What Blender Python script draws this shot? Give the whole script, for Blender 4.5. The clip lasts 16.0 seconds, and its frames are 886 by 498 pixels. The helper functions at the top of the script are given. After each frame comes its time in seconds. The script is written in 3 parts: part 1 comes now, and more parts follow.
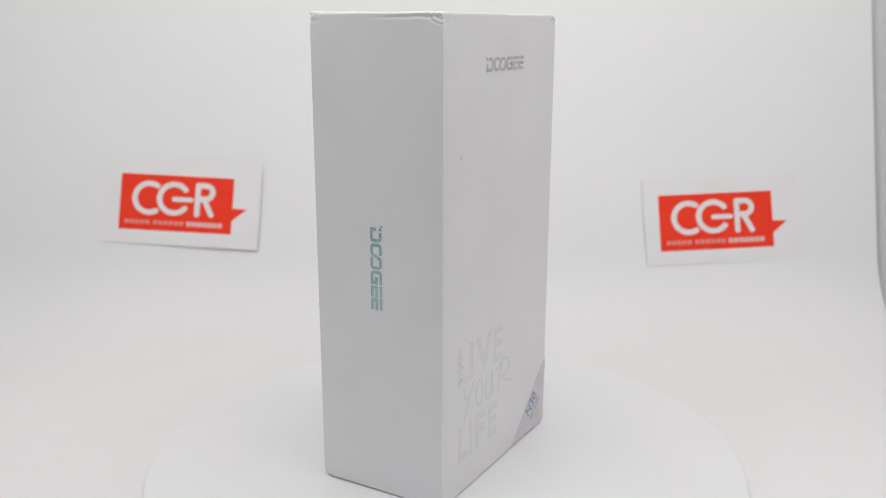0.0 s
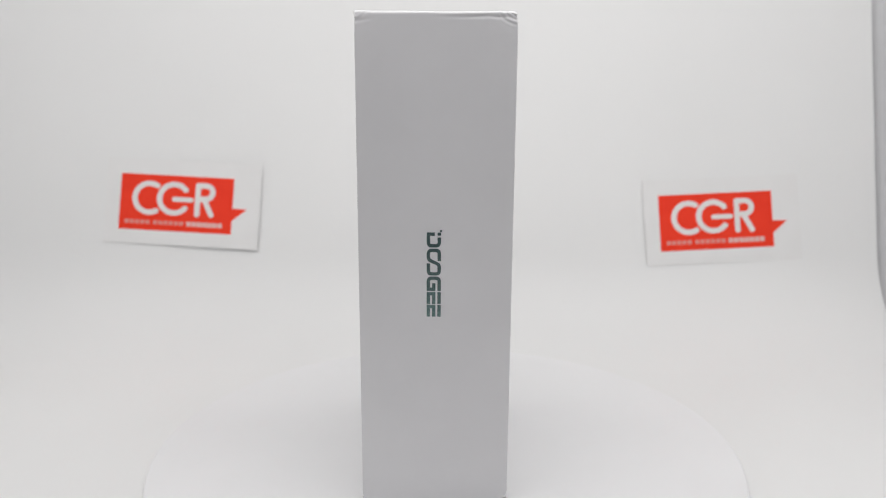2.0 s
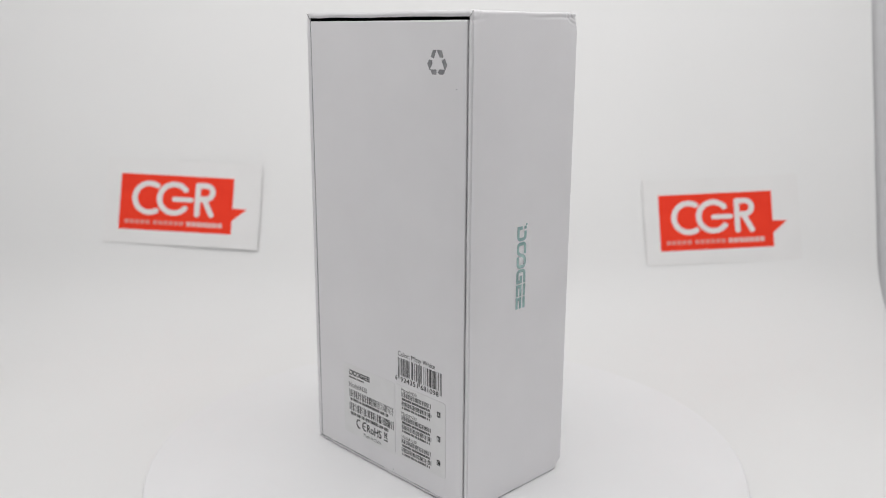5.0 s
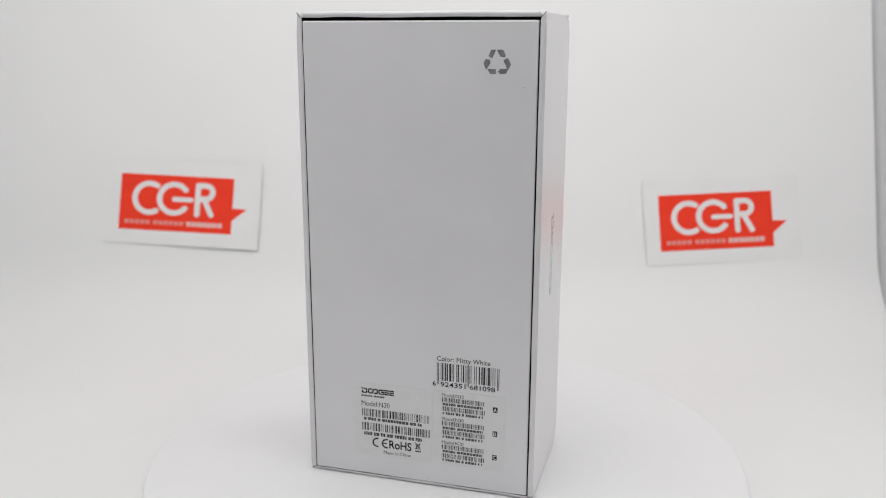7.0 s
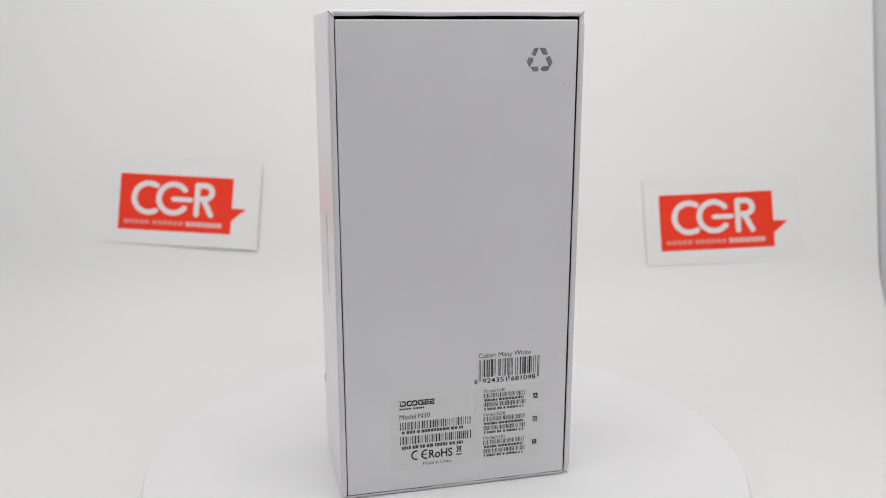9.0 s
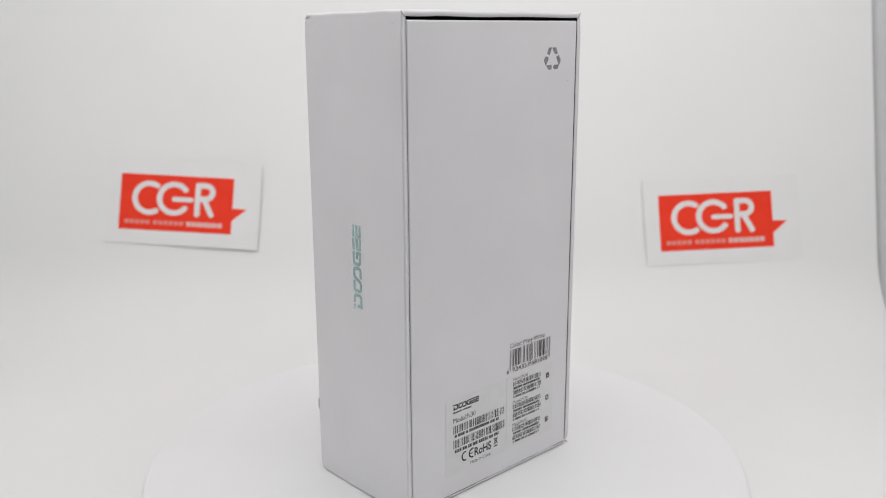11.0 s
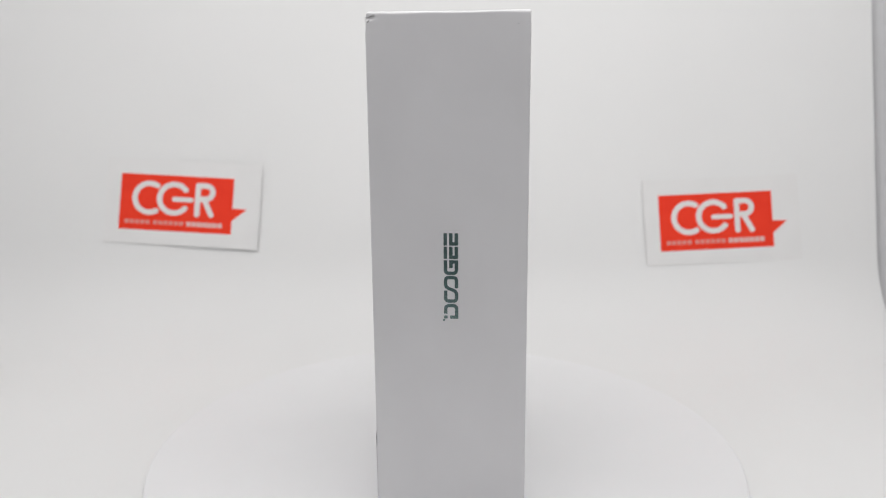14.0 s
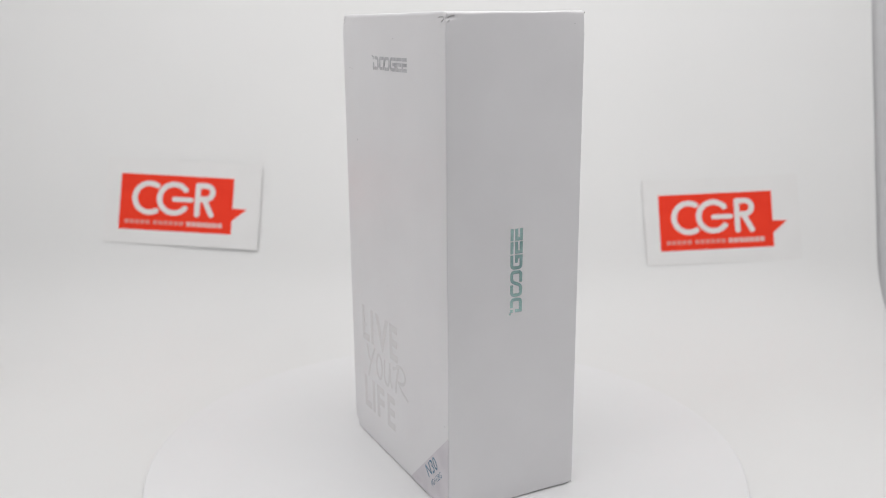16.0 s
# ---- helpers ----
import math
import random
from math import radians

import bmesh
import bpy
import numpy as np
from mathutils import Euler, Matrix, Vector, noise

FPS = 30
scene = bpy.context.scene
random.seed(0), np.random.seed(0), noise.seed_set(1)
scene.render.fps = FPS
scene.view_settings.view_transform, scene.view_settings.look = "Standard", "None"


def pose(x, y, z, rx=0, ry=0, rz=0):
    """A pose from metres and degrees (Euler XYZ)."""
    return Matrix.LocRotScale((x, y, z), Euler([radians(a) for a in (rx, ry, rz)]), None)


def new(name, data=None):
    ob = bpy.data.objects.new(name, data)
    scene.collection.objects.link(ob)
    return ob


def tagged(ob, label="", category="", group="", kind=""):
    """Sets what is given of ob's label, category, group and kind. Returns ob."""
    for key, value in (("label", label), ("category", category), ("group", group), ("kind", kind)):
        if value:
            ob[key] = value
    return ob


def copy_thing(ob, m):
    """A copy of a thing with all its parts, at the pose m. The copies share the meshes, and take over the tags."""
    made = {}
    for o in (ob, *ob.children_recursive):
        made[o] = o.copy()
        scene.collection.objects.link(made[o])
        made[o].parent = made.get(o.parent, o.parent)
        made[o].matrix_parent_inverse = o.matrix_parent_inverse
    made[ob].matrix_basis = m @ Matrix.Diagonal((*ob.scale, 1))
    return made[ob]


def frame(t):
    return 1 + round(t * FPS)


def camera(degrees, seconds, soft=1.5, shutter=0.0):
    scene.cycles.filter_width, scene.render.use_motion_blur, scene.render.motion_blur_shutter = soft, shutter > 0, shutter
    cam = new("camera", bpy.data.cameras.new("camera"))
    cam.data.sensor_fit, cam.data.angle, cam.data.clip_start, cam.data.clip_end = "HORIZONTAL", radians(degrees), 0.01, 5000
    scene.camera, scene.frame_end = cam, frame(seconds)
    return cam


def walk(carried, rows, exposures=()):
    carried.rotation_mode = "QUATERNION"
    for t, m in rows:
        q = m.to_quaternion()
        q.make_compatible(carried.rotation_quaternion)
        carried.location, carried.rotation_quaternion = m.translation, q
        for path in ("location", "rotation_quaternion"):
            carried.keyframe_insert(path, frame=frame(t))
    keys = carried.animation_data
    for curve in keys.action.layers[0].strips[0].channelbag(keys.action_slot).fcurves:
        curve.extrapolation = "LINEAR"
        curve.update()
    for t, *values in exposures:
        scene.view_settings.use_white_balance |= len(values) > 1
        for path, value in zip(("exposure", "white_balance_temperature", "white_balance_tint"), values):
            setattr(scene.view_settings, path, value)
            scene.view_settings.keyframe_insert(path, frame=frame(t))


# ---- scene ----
cam = camera(53.19, 16.0, soft=1.0)
# focus on the box; the cards behind fall slightly out of focus
cam.data.dof.use_dof = True
cam.data.dof.focus_distance = 0.322
cam.data.dof.aperture_fstop = 11.5
CAM = pose(0, -0.34716, 0.17555, 75.954, 0.0, 0.173) @ pose(0, 0, 0, 0, 0, -0.092)
BACK, NEAR = CAM @ pose(0, 0, 0.0023, 0.05), CAM @ pose(0, 0, -0.0012)
# on its stand, with a tiny creep while it refocuses
walk(cam, [(0.0, CAM), (4.2, CAM), (6.2, CAM), (6.5, BACK), (6.8, CAM), (7.0, CAM), (7.4, NEAR), (9.2, NEAR), (11.3, CAM), (16.0, CAM)])

# ---- world and lights ----
world = bpy.data.worlds.new("room")
world.use_nodes = True
world.node_tree.nodes["Background"].inputs[0].default_value = (0.93, 0.95, 1.0, 1)
world.node_tree.nodes["Background"].inputs[1].default_value = 0.22
scene.world = world


def area_lamp(name, m, sx, sy, watts, colour):
    data = bpy.data.lights.new(name, "AREA")
    data.shape, data.size, data.size_y, data.energy, data.color = "RECTANGLE", sx, sy, watts, colour
    ob = new(name, data)
    ob.matrix_world = m
    return ob


# LED bars under the light tent's roof
area_lamp("led_lamp_back", pose(0.007, 0.02, 0.452), 0.54, 0.19, 0.70, (1.0, 0.985, 0.976))
area_lamp("led_lamp_front", pose(0.007, -0.18, 0.452), 0.54, 0.19, 0.68, (1.0, 0.985, 0.976))

# ---- sizes (metres) ----
W, D, H = 0.0912, 0.0546, 0.1807       # phone box: width, depth, height
LEAN = (-0.0005, -0.0012)             # foot of the box against its top: slightly out of square
RIM, TOP_RIM = 0.0017, 0.0021            # lid board at the sides and at the top
PROUD = 0.0003                        # tray underside stands proud of the lid's rim
PLATTER_R = 0.1235
WALL_LEAN = 16.5                      # backdrop sheet leans back, degrees


# ---- materials ----
def material(name, colour, rough=0.5, metal=0.0, spec=0.5):
    m = bpy.data.materials.new(name)
    m.use_nodes = True
    b = m.node_tree.nodes["Principled BSDF"]
    b.inputs["Base Color"].default_value = (*colour, 1)
    b.inputs["Roughness"].default_value = rough
    b.inputs["Metallic"].default_value = metal
    b.inputs["Specular IOR Level"].default_value = spec
    return m


def mottled(m, scale, dark, light, detail=4, stretch=(1, 1, 1)):
    """Two-scale colour variation in object space."""
    t = m.node_tree
    b = t.nodes["Principled BSDF"]
    co, mp = t.nodes.new("ShaderNodeTexCoord"), t.nodes.new("ShaderNodeMapping")
    mp.inputs["Scale"].default_value = stretch
    n, r = t.nodes.new("ShaderNodeTexNoise"), t.nodes.new("ShaderNodeValToRGB")
    n.inputs["Scale"].default_value, n.inputs["Detail"].default_value = scale, detail
    r.color_ramp.elements[0].position, r.color_ramp.elements[1].position = 0.35, 0.65
    r.color_ramp.elements[0].color, r.color_ramp.elements[1].color = (*dark, 1), (*light, 1)
    t.links.new(co.outputs["Object"], mp.inputs["Vector"])
    t.links.new(mp.outputs["Vector"], n.inputs["Vector"])
    t.links.new(n.outputs["Fac"], r.inputs["Fac"])
    t.links.new(r.outputs["Color"], b.inputs["Base Color"])
    return m


def bumped(m, kind, scale, strength, distance, turn=(0, 0, 0)):
    t = m.node_tree
    b = t.nodes["Principled BSDF"]
    co, mp, bp = t.nodes.new("ShaderNodeTexCoord"), t.nodes.new("ShaderNodeMapping"), t.nodes.new("ShaderNodeBump")
    mp.inputs["Rotation"].default_value = [radians(a) for a in turn]
    if kind == "twill":
        n = t.nodes.new("ShaderNodeTexWave")
        n.bands_direction = "DIAGONAL"
        n.inputs["Distortion"].default_value = 0.3
    else:
        n = t.nodes.new("ShaderNodeTexNoise")
        n.inputs["Detail"].default_value = 5
    n.inputs["Scale"].default_value = scale
    bp.inputs["Strength"].default_value, bp.inputs["Distance"].default_value = strength, distance
    t.links.new(co.outputs["Object"], mp.inputs["Vector"])
    t.links.new(mp.outputs["Vector"], n.inputs["Vector"])
    t.links.new(n.outputs[1 if kind == "twill" else 0], bp.inputs["Height"])
    t.links.new(bp.outputs["Normal"], b.inputs["Normal"])
    return m


lid_paper = bumped(mottled(material("white_lid_paper", (0.8, 0.8, 0.8), 0.48), 30, (0.782, 0.772, 0.784), (0.812, 0.803, 0.815)), "twill", 740, 0.06, 0.0001)
tray_paper = bumped(mottled(material("white_tray_paper", (0.8, 0.8, 0.8), 0.5), 30, (0.772, 0.763, 0.775), (0.800, 0.792, 0.803)), "twill", 740, 0.06, 0.0001)
# inner faces coloured black so the narrow gap round the tray reads dark
inner_black = material("black_gap_board", (0.012, 0.012, 0.014), 0.8)
ink = mottled(material("black_ink", (0.012, 0.012, 0.013), 0.55, 0.0, 0.15), 900, (0.009, 0.009, 0.010), (0.025, 0.025, 0.026))
worn_ink = mottled(material("worn_thermal_ink", (0.1, 0.1, 0.1), 0.5, 0.0, 0.2), 260, (0.008, 0.008, 0.008), (0.09, 0.09, 0.09))
table_grey = mottled(material("grey_table", (0.18, 0.18, 0.18), 0.6), 20, (0.16, 0.16, 0.162), (0.21, 0.21, 0.212))
# split paper, and the dark drawn into the rim's fold creases
tear_crease = material("torn_and_creased_board", (0.16, 0.155, 0.155), 0.8)
speck_grey = material("pale_speck", (0.45, 0.45, 0.46), 0.5)
grey_ink = mottled(material("grey_print", (0.2, 0.2, 0.21), 0.5), 600, (0.17, 0.17, 0.18), (0.25, 0.25, 0.26))
faint_ink = mottled(material("fine_grey_print", (0.3, 0.3, 0.3), 0.5, 0.0, 0.2), 500, (0.02, 0.02, 0.02), (0.10, 0.10, 0.10))
foil = mottled(material("teal_foil", (0.3, 0.5, 0.48), 0.17, 1.0), 160, (0.29, 0.46, 0.445), (0.42, 0.60, 0.58))
silver = mottled(material("silver_foil", (0.55, 0.55, 0.56), 0.45, 1.0), 500, (0.50, 0.50, 0.52), (0.68, 0.68, 0.69))
gloss = material("clear_spot_gloss", (0.796, 0.781, 0.785), 0.2)
lilac = mottled(material("lilac_sticker_film", (0.62, 0.58, 0.62), 0.35), 120, (0.64, 0.61, 0.645), (0.71, 0.68, 0.71))
sticker = mottled(material("sticker_paper", (0.8, 0.8, 0.8), 0.4), 200, (0.765, 0.763, 0.762), (0.795, 0.793, 0.792))
vinyl = bumped(mottled(material("white_backdrop_vinyl", (0.8, 0.8, 0.8), 0.55), 5, (0.838, 0.840, 0.834), (0.862, 0.864, 0.858)), "grain", 700, 0.05, 0.0002)
platter_white = bumped(mottled(material("white_platter_plastic", (0.85, 0.85, 0.85), 0.5), 12, (0.850, 0.852, 0.858), (0.872, 0.874, 0.880)), "grain", 900, 0.04, 0.0002)
fabric = bumped(mottled(material("silver_tent_fabric", (0.7, 0.7, 0.71), 0.5), 8, (0.82, 0.82, 0.828), (0.87, 0.87, 0.876)), "grain", 300, 0.25, 0.0006)
# grey tone of the tent wall past the sheet, set in this colour
strip_fabric = bumped(mottled(material("greyed_strip_fabric", (0.5, 0.5, 0.51), 0.6), 14, (0.57, 0.57, 0.58), (0.65, 0.65, 0.66)), "grain", 400, 0.2, 0.0005)
card_white = mottled(material("white_card_stock", (0.82, 0.82, 0.82), 0.45), 40, (0.838, 0.834, 0.827), (0.855, 0.851, 0.844))
red = mottled(material("red_card_print", (0.9, 0.045, 0.02), 0.6, 0.0, 0.2), 80, (0.92, 0.046, 0.019), (0.96, 0.056, 0.023))
pale = material("white_card_print", (0.83, 0.80, 0.79), 0.45)
pale_thin = material("thin_pale_print", (0.83, 0.29, 0.245), 0.5)
pale_bold = material("bold_pale_print", (0.83, 0.52, 0.48), 0.5)
for m in (ink, worn_ink, faint_ink, grey_ink):
    # laminated print: glossy at low angles
    m.node_tree.nodes["Principled BSDF"].inputs["Coat Weight"].default_value = 1.0
    m.node_tree.nodes["Principled BSDF"].inputs["Coat Roughness"].default_value = 0.1
# lacquer over the foil
foil.node_tree.nodes["Principled BSDF"].inputs["Coat Weight"].default_value = 1.0
foil.node_tree.nodes["Principled BSDF"].inputs["Coat Roughness"].default_value = 0.12
for m in (lid_paper, tray_paper):
    # satin varnish over the paper
    m.node_tree.nodes["Principled BSDF"].inputs["Coat Weight"].default_value = 1.0
    m.node_tree.nodes["Principled BSDF"].inputs["Coat Roughness"].default_value = 0.34
blue_ink = mottled(material("blue_teal_print", (0.03, 0.15, 0.3), 0.35), 300, (0.02, 0.12, 0.22), (0.05, 0.22, 0.36))


# ---- mesh helpers ----
def part(name, bm, mat, parent, label=""):
    mesh = bpy.data.meshes.new(name)
    bm.normal_update()
    bm.to_mesh(mesh)
    bm.free()
    for m in (mat if isinstance(mat, (list, tuple)) else [mat]):
        mesh.materials.append(m)
    ob = new(name, mesh)
    if parent:
        ob.parent = parent
    return tagged(ob, label)


def thing(name, label, category, group="", kind=""):
    ob = new(name)
    ob.empty_display_size = 0.02
    return tagged(ob, label, category, group, kind)


def block(bm, x0, x1, y0, y1, z0, z1, bevel=0.0, seg=2):
    vs = [bm.verts.new((x, y, z)) for x in (x0, x1) for y in (y0, y1) for z in (z0, z1)]
    fs = [bm.faces.new([vs[i] for i in q]) for q in ((0, 1, 3, 2), (4, 6, 7, 5), (0, 4, 5, 1), (2, 3, 7, 6), (0, 2, 6, 4), (1, 5, 7, 3))]
    if bevel:
        es = list({e for f in fs for e in f.edges})
        bmesh.ops.bevel(bm, geom=es, offset=bevel, segments=seg, affect="EDGES", profile=0.6)
    return bm


def slab(bm, outline, h=0.00006):
    """A thin plate over a plane outline (u, v); its back lies at 0."""
    a = [bm.verts.new((u, v, 0)) for u, v in outline]
    b = [bm.verts.new((u, v, h)) for u, v in outline]
    n = len(a)
    bm.faces.new(b)
    for i in range(n):
        bm.faces.new((a[i], a[(i + 1) % n], b[(i + 1) % n], b[i]))


def bar(bm, u0, v0, u1, v1, h=0.00006):
    slab(bm, [(u0, v0), (u1, v0), (u1, v1), (u0, v1)], h)


def ribbon(bm, pts, w, h=0.00006, closed=False, round_ends=False):
    """A flat stroke of width w along the points."""
    n = len(pts)
    left, right = [], []
    for i, p in enumerate(pts):
        a = Vector(pts[i - 1] if (i or closed) else p)
        c = Vector(pts[(i + 1) % n] if (i < n - 1 or closed) else p)
        p = Vector(p)
        d1 = (p - a).normalized() if (p - a).length else (c - p).normalized()
        d2 = (c - p).normalized() if (c - p).length else d1
        t = (d1 + d2).normalized()
        k = w / 2 / max(0.5, t.dot(d1))
        nrm = Vector((-t.y, t.x)) * k
        left.append(p + nrm), right.append(p - nrm)
    rows = []
    for l, r in zip(left, right):
        rows.append([bm.verts.new((*l, 0)), bm.verts.new((*l, h)), bm.verts.new((*r, h)), bm.verts.new((*r, 0))])
    for i in range(n if closed else n - 1):
        a, b = rows[i], rows[(i + 1) % n]
        for j in range(3):
            bm.faces.new((a[j], b[j], b[j + 1], a[j + 1]))
    if not closed:
        bm.faces.new(rows[0]), bm.faces.new(rows[-1][::-1])
        if round_ends:
            for p, d in ((Vector(pts[0]), Vector(pts[0]) - Vector(pts[1])), (Vector(pts[-1]), Vector(pts[-1]) - Vector(pts[-2]))):
                a0 = math.atan2(d.y, d.x)
                slab(bm, [(p.x + w / 2 * math.cos(a0 + s), p.y + w / 2 * math.sin(a0 + s)) for s in np.linspace(-math.pi / 2, math.pi / 2, 9)], h)


def arc(cx, cy, rx, ry, a0, a1, n=20):
    return [(cx + rx * math.cos(radians(a)), cy + ry * math.sin(radians(a))) for a in np.linspace(a0, a1, n)]


def rounded(u0, v0, u1, v1, r, n=4):
    pts = []
    for cx, cy, a in ((u1 - r, v0 + r, -90), (u1 - r, v1 - r, 0), (u0 + r, v1 - r, 90), (u0 + r, v0 + r, 180)):
        pts += arc(cx, cy, r, r, a, a + 90, n)
    return pts


def lettering(text, size, width=None, h=0.00006, shear=0.0, bold=0.0):
    """A bmesh of flat letters from the origin; size is the cap height, width the line's length."""
    cu = bpy.data.curves.new("letters", "FONT")
    cu.body, cu.size, cu.extrude, cu.resolution_u, cu.shear, cu.offset = text, size / 0.70, 0, 3, shear, bold
    ob = new("letters", cu)
    mesh = bpy.data.meshes.new_from_object(ob.evaluated_get(bpy.context.evaluated_depsgraph_get()))
    bpy.data.objects.remove(ob)
    bm = bmesh.new()
    bm.from_mesh(mesh)
    bpy.data.meshes.remove(mesh)
    lo, hi = min(v.co.x for v in bm.verts), max(v.co.x for v in bm.verts)
    k = width / (hi - lo) if width else 1
    for v in bm.verts:
        v.co = ((v.co.x - lo) * k, v.co.y, h)
    return bm


# ---- light tent ----
def sweep_profile():
    """Side view of the sheet: a leaning wall that sweeps round into the floor."""
    a0 = radians(WALL_LEAN)
    r, zb = 0.069, 0.0450
    yb = 0.1727 - (0.0665 - zb) * math.tan(a0)
    prof = [(yb + (z - zb) * math.tan(a0), z) for z in np.linspace(0.25, zb, 12)]
    for a in np.linspace(a0, math.pi / 2, 16)[1:]:
        prof.append((yb - r * (math.cos(a0) - math.cos(a)), zb - r * (math.sin(a) - math.sin(a0))))
    ye, ze = prof[-1]
    return prof + [(y, ze) for y in np.linspace(ye, -0.262, 10)[1:]], ze


def backdrop():
    prof, ze = sweep_profile()
    xs = [-0.292, -0.2917, -0.291, *np.linspace(-0.289, 0.2545, 22), 0.2565, 0.2572, 0.2575]
    bm = bmesh.new()
    front = [[bm.verts.new((x, y + 0.0003 * noise.noise((x * 6, y * 5, z * 5)), z)) for x in xs] for y, z in prof]
    for i in range(len(prof) - 1):
        for j in range(len(xs) - 1):
            bm.faces.new((front[i][j], front[i + 1][j], front[i + 1][j + 1], front[i][j + 1])).smooth = True
    bmesh.ops.recalc_face_normals(bm, faces=bm.faces)
    bmesh.ops.solidify(bm, geom=list(bm.faces), thickness=0.0009)
    ob = part("backdrop", bm, vinyl, None)
    return tagged(ob, "white vinyl sheet curving from leaning wall into floor", "backdrop", kind="structure"), ze


def tent_panel(name, x0, x1, y0, y1, z0, z1, label):
    bm = block(bmesh.new(), x0, x1, y0, y1, z0, z1, 0.002, 2)
    return tagged(part(name, bm, fabric, None), label, "light tent", kind="structure")


def tent_wall_strip():
    """Added stand-in for the tent wall past the sheet's edge, with a seam groove."""
    prof, ze = sweep_profile()
    xs = [0.235, 0.245, 0.252, 0.2585, 0.2592, 0.2600, 0.2607, 0.266, 0.275, 0.285, 0.2995]
    dip = [0, 0, 0, 0, 0.0012, 0.0012, 0, 0, 0, 0, 0]
    bm = bmesh.new()
    rows = [[bm.verts.new((x, y + 0.0022 + d, z - 0.0016)) for x, d in zip(xs, dip)] for y, z in prof]
    for i in range(len(rows) - 1):
        for j in range(len(xs) - 1):
            bm.faces.new((rows[i][j], rows[i + 1][j], rows[i + 1][j + 1], rows[i][j + 1])).smooth = True
    bmesh.ops.recalc_face_normals(bm, faces=bm.faces)
    bmesh.ops.solidify(bm, geom=list(bm.faces), thickness=0.0005)
    return tagged(part("wall_strip", bm, strip_fabric, None), "added grey strip standing in for the tent wall past the white sheet's edge", "light tent", kind="structure")


sheet, FLOOR_Z = backdrop()
tent_wall_strip()
X0, X1, Y0, Y1, Z0, Z1 = -0.315, 0.300, -0.355, 0.31, FLOOR_Z - 0.006, 0.46
tent_panel("floor", X0 - 0.006, X1 + 0.006, -0.265, Y1 + 0.006, Z0 - 0.006, Z0, "silvery white fabric floor of the light tent")
tent_panel("wall_west", X0 - 0.006, X0, Y0, Y1, Z0, Z1, "silvery white fabric side wall of the light tent")
tent_panel("wall_east", X1, X1 + 0.006, Y0, Y1, Z0, Z1, "silvery white fabric side wall of the light tent")
tent_panel("wall_north", X0 - 0.006, X1 + 0.006, Y1, Y1 + 0.006, Z0, Z1, "silvery white fabric back wall of the light tent")
tent_panel("ceiling", X0 - 0.006, X1 + 0.006, Y0, Y1 + 0.006, Z1, Z1 + 0.006, "silvery white fabric roof of the light tent")

# unseen table added under the tent; it keeps the foil's low reflections dark
bm = block(bmesh.new(), -0.9, 0.9, -0.9, 0.6, Z0 - 0.036, Z0 - 0.0062, 0.003, 2)
tagged(part("ground", bm, table_grey, None), "plain grey table added unseen under the light tent", "table", kind="structure")


# ---- turntable ----
def turntable():
    t = thing("turntable", "round white motorised turntable on the white sheet", "turntable")
    t.location = (0, 0, 0)
    bm = bmesh.new()
    prof = [(0.0, 0.0), (PLATTER_R - 0.0008, 0.0), (PLATTER_R - 0.0002, -0.0003), (PLATTER_R, -0.0009), (PLATTER_R, -0.0022), (PLATTER_R - 0.001, -0.0028), (0.0, -0.0028)]
    n = 160
    rings = [[bm.verts.new((r * math.cos(2 * math.pi * i / n), r * math.sin(2 * math.pi * i / n), z)) for i in range(n)] if r else [bm.verts.new((0, 0, z))] for r, z in prof]
    for a, b in zip(rings, rings[1:]):
        for i in range(n):
            j = (i + 1) % n
            if len(a) == 1:
                bm.faces.new((a[0], b[i], b[j]))
            elif len(b) == 1:
                bm.faces.new((a[i], b[0], a[j]))
            else:
                bm.faces.new((a[i], b[i], b[j], a[j]))
    bmesh.ops.recalc_face_normals(bm, faces=bm.faces)
    platter = part("platter", bm, platter_white, t)
    bm = bmesh.new()
    bmesh.ops.create_cone(bm, cap_ends=True, segments=64, radius1=0.085, radius2=0.083, depth=0.0016, matrix=Matrix.Translation((0, 0, -0.0036)))
    part("base", bm, platter_white, t)
    return t, platter


turntable_thing, platter = turntable()


# ---- phone box ----
phone_box = thing("phone_box", "closed white cardboard phone box with scuffed corners, upright on the turntable", "box")
MM = 0.001
FACE = {
    "back": Matrix(((1, 0, 0, 0), (0, 0, -1, -D / 2 - PROUD), (0, 1, 0, 0), (0, 0, 0, 1))),
    "front": Matrix(((-1, 0, 0, 0), (0, 0, 1, D / 2), (0, 1, 0, 0), (0, 0, 0, 1))),
    "east": Matrix(((0, 0, 1, W / 2), (1, 0, 0, 0), (0, 1, 0, 0), (0, 0, 0, 1))),
    "west": Matrix(((0, 0, -1, -W / 2), (-1, 0, 0, 0), (0, 1, 0, 0), (0, 0, 0, 1))),
}


def leaned(bm, flare=False):
    for v in bm.verts:
        k = 1 - v.co.z / H
        if abs(v.co.x) > W / 2 - 0.0007:
            # the lid's open side gapes a little
            v.co.x += math.copysign(0.0004 * ((D / 2 - v.co.y) / D) ** 2, v.co.x)
        if flare and v.co.z > H - 0.005:
            v.co.z += 0.0006 * ((D / 2 - v.co.y) / D) ** 2 * min(1.0, (v.co.z - H + 0.005) / 0.003)
        v.co.x += LEAN[0] * k
        v.co.y += LEAN[1] * k
    return bm


def box_part(name, bm, mat, parent=None, label=""):
    return part(name, leaned(bm, name == "lid"), mat, parent or phone_box, label)


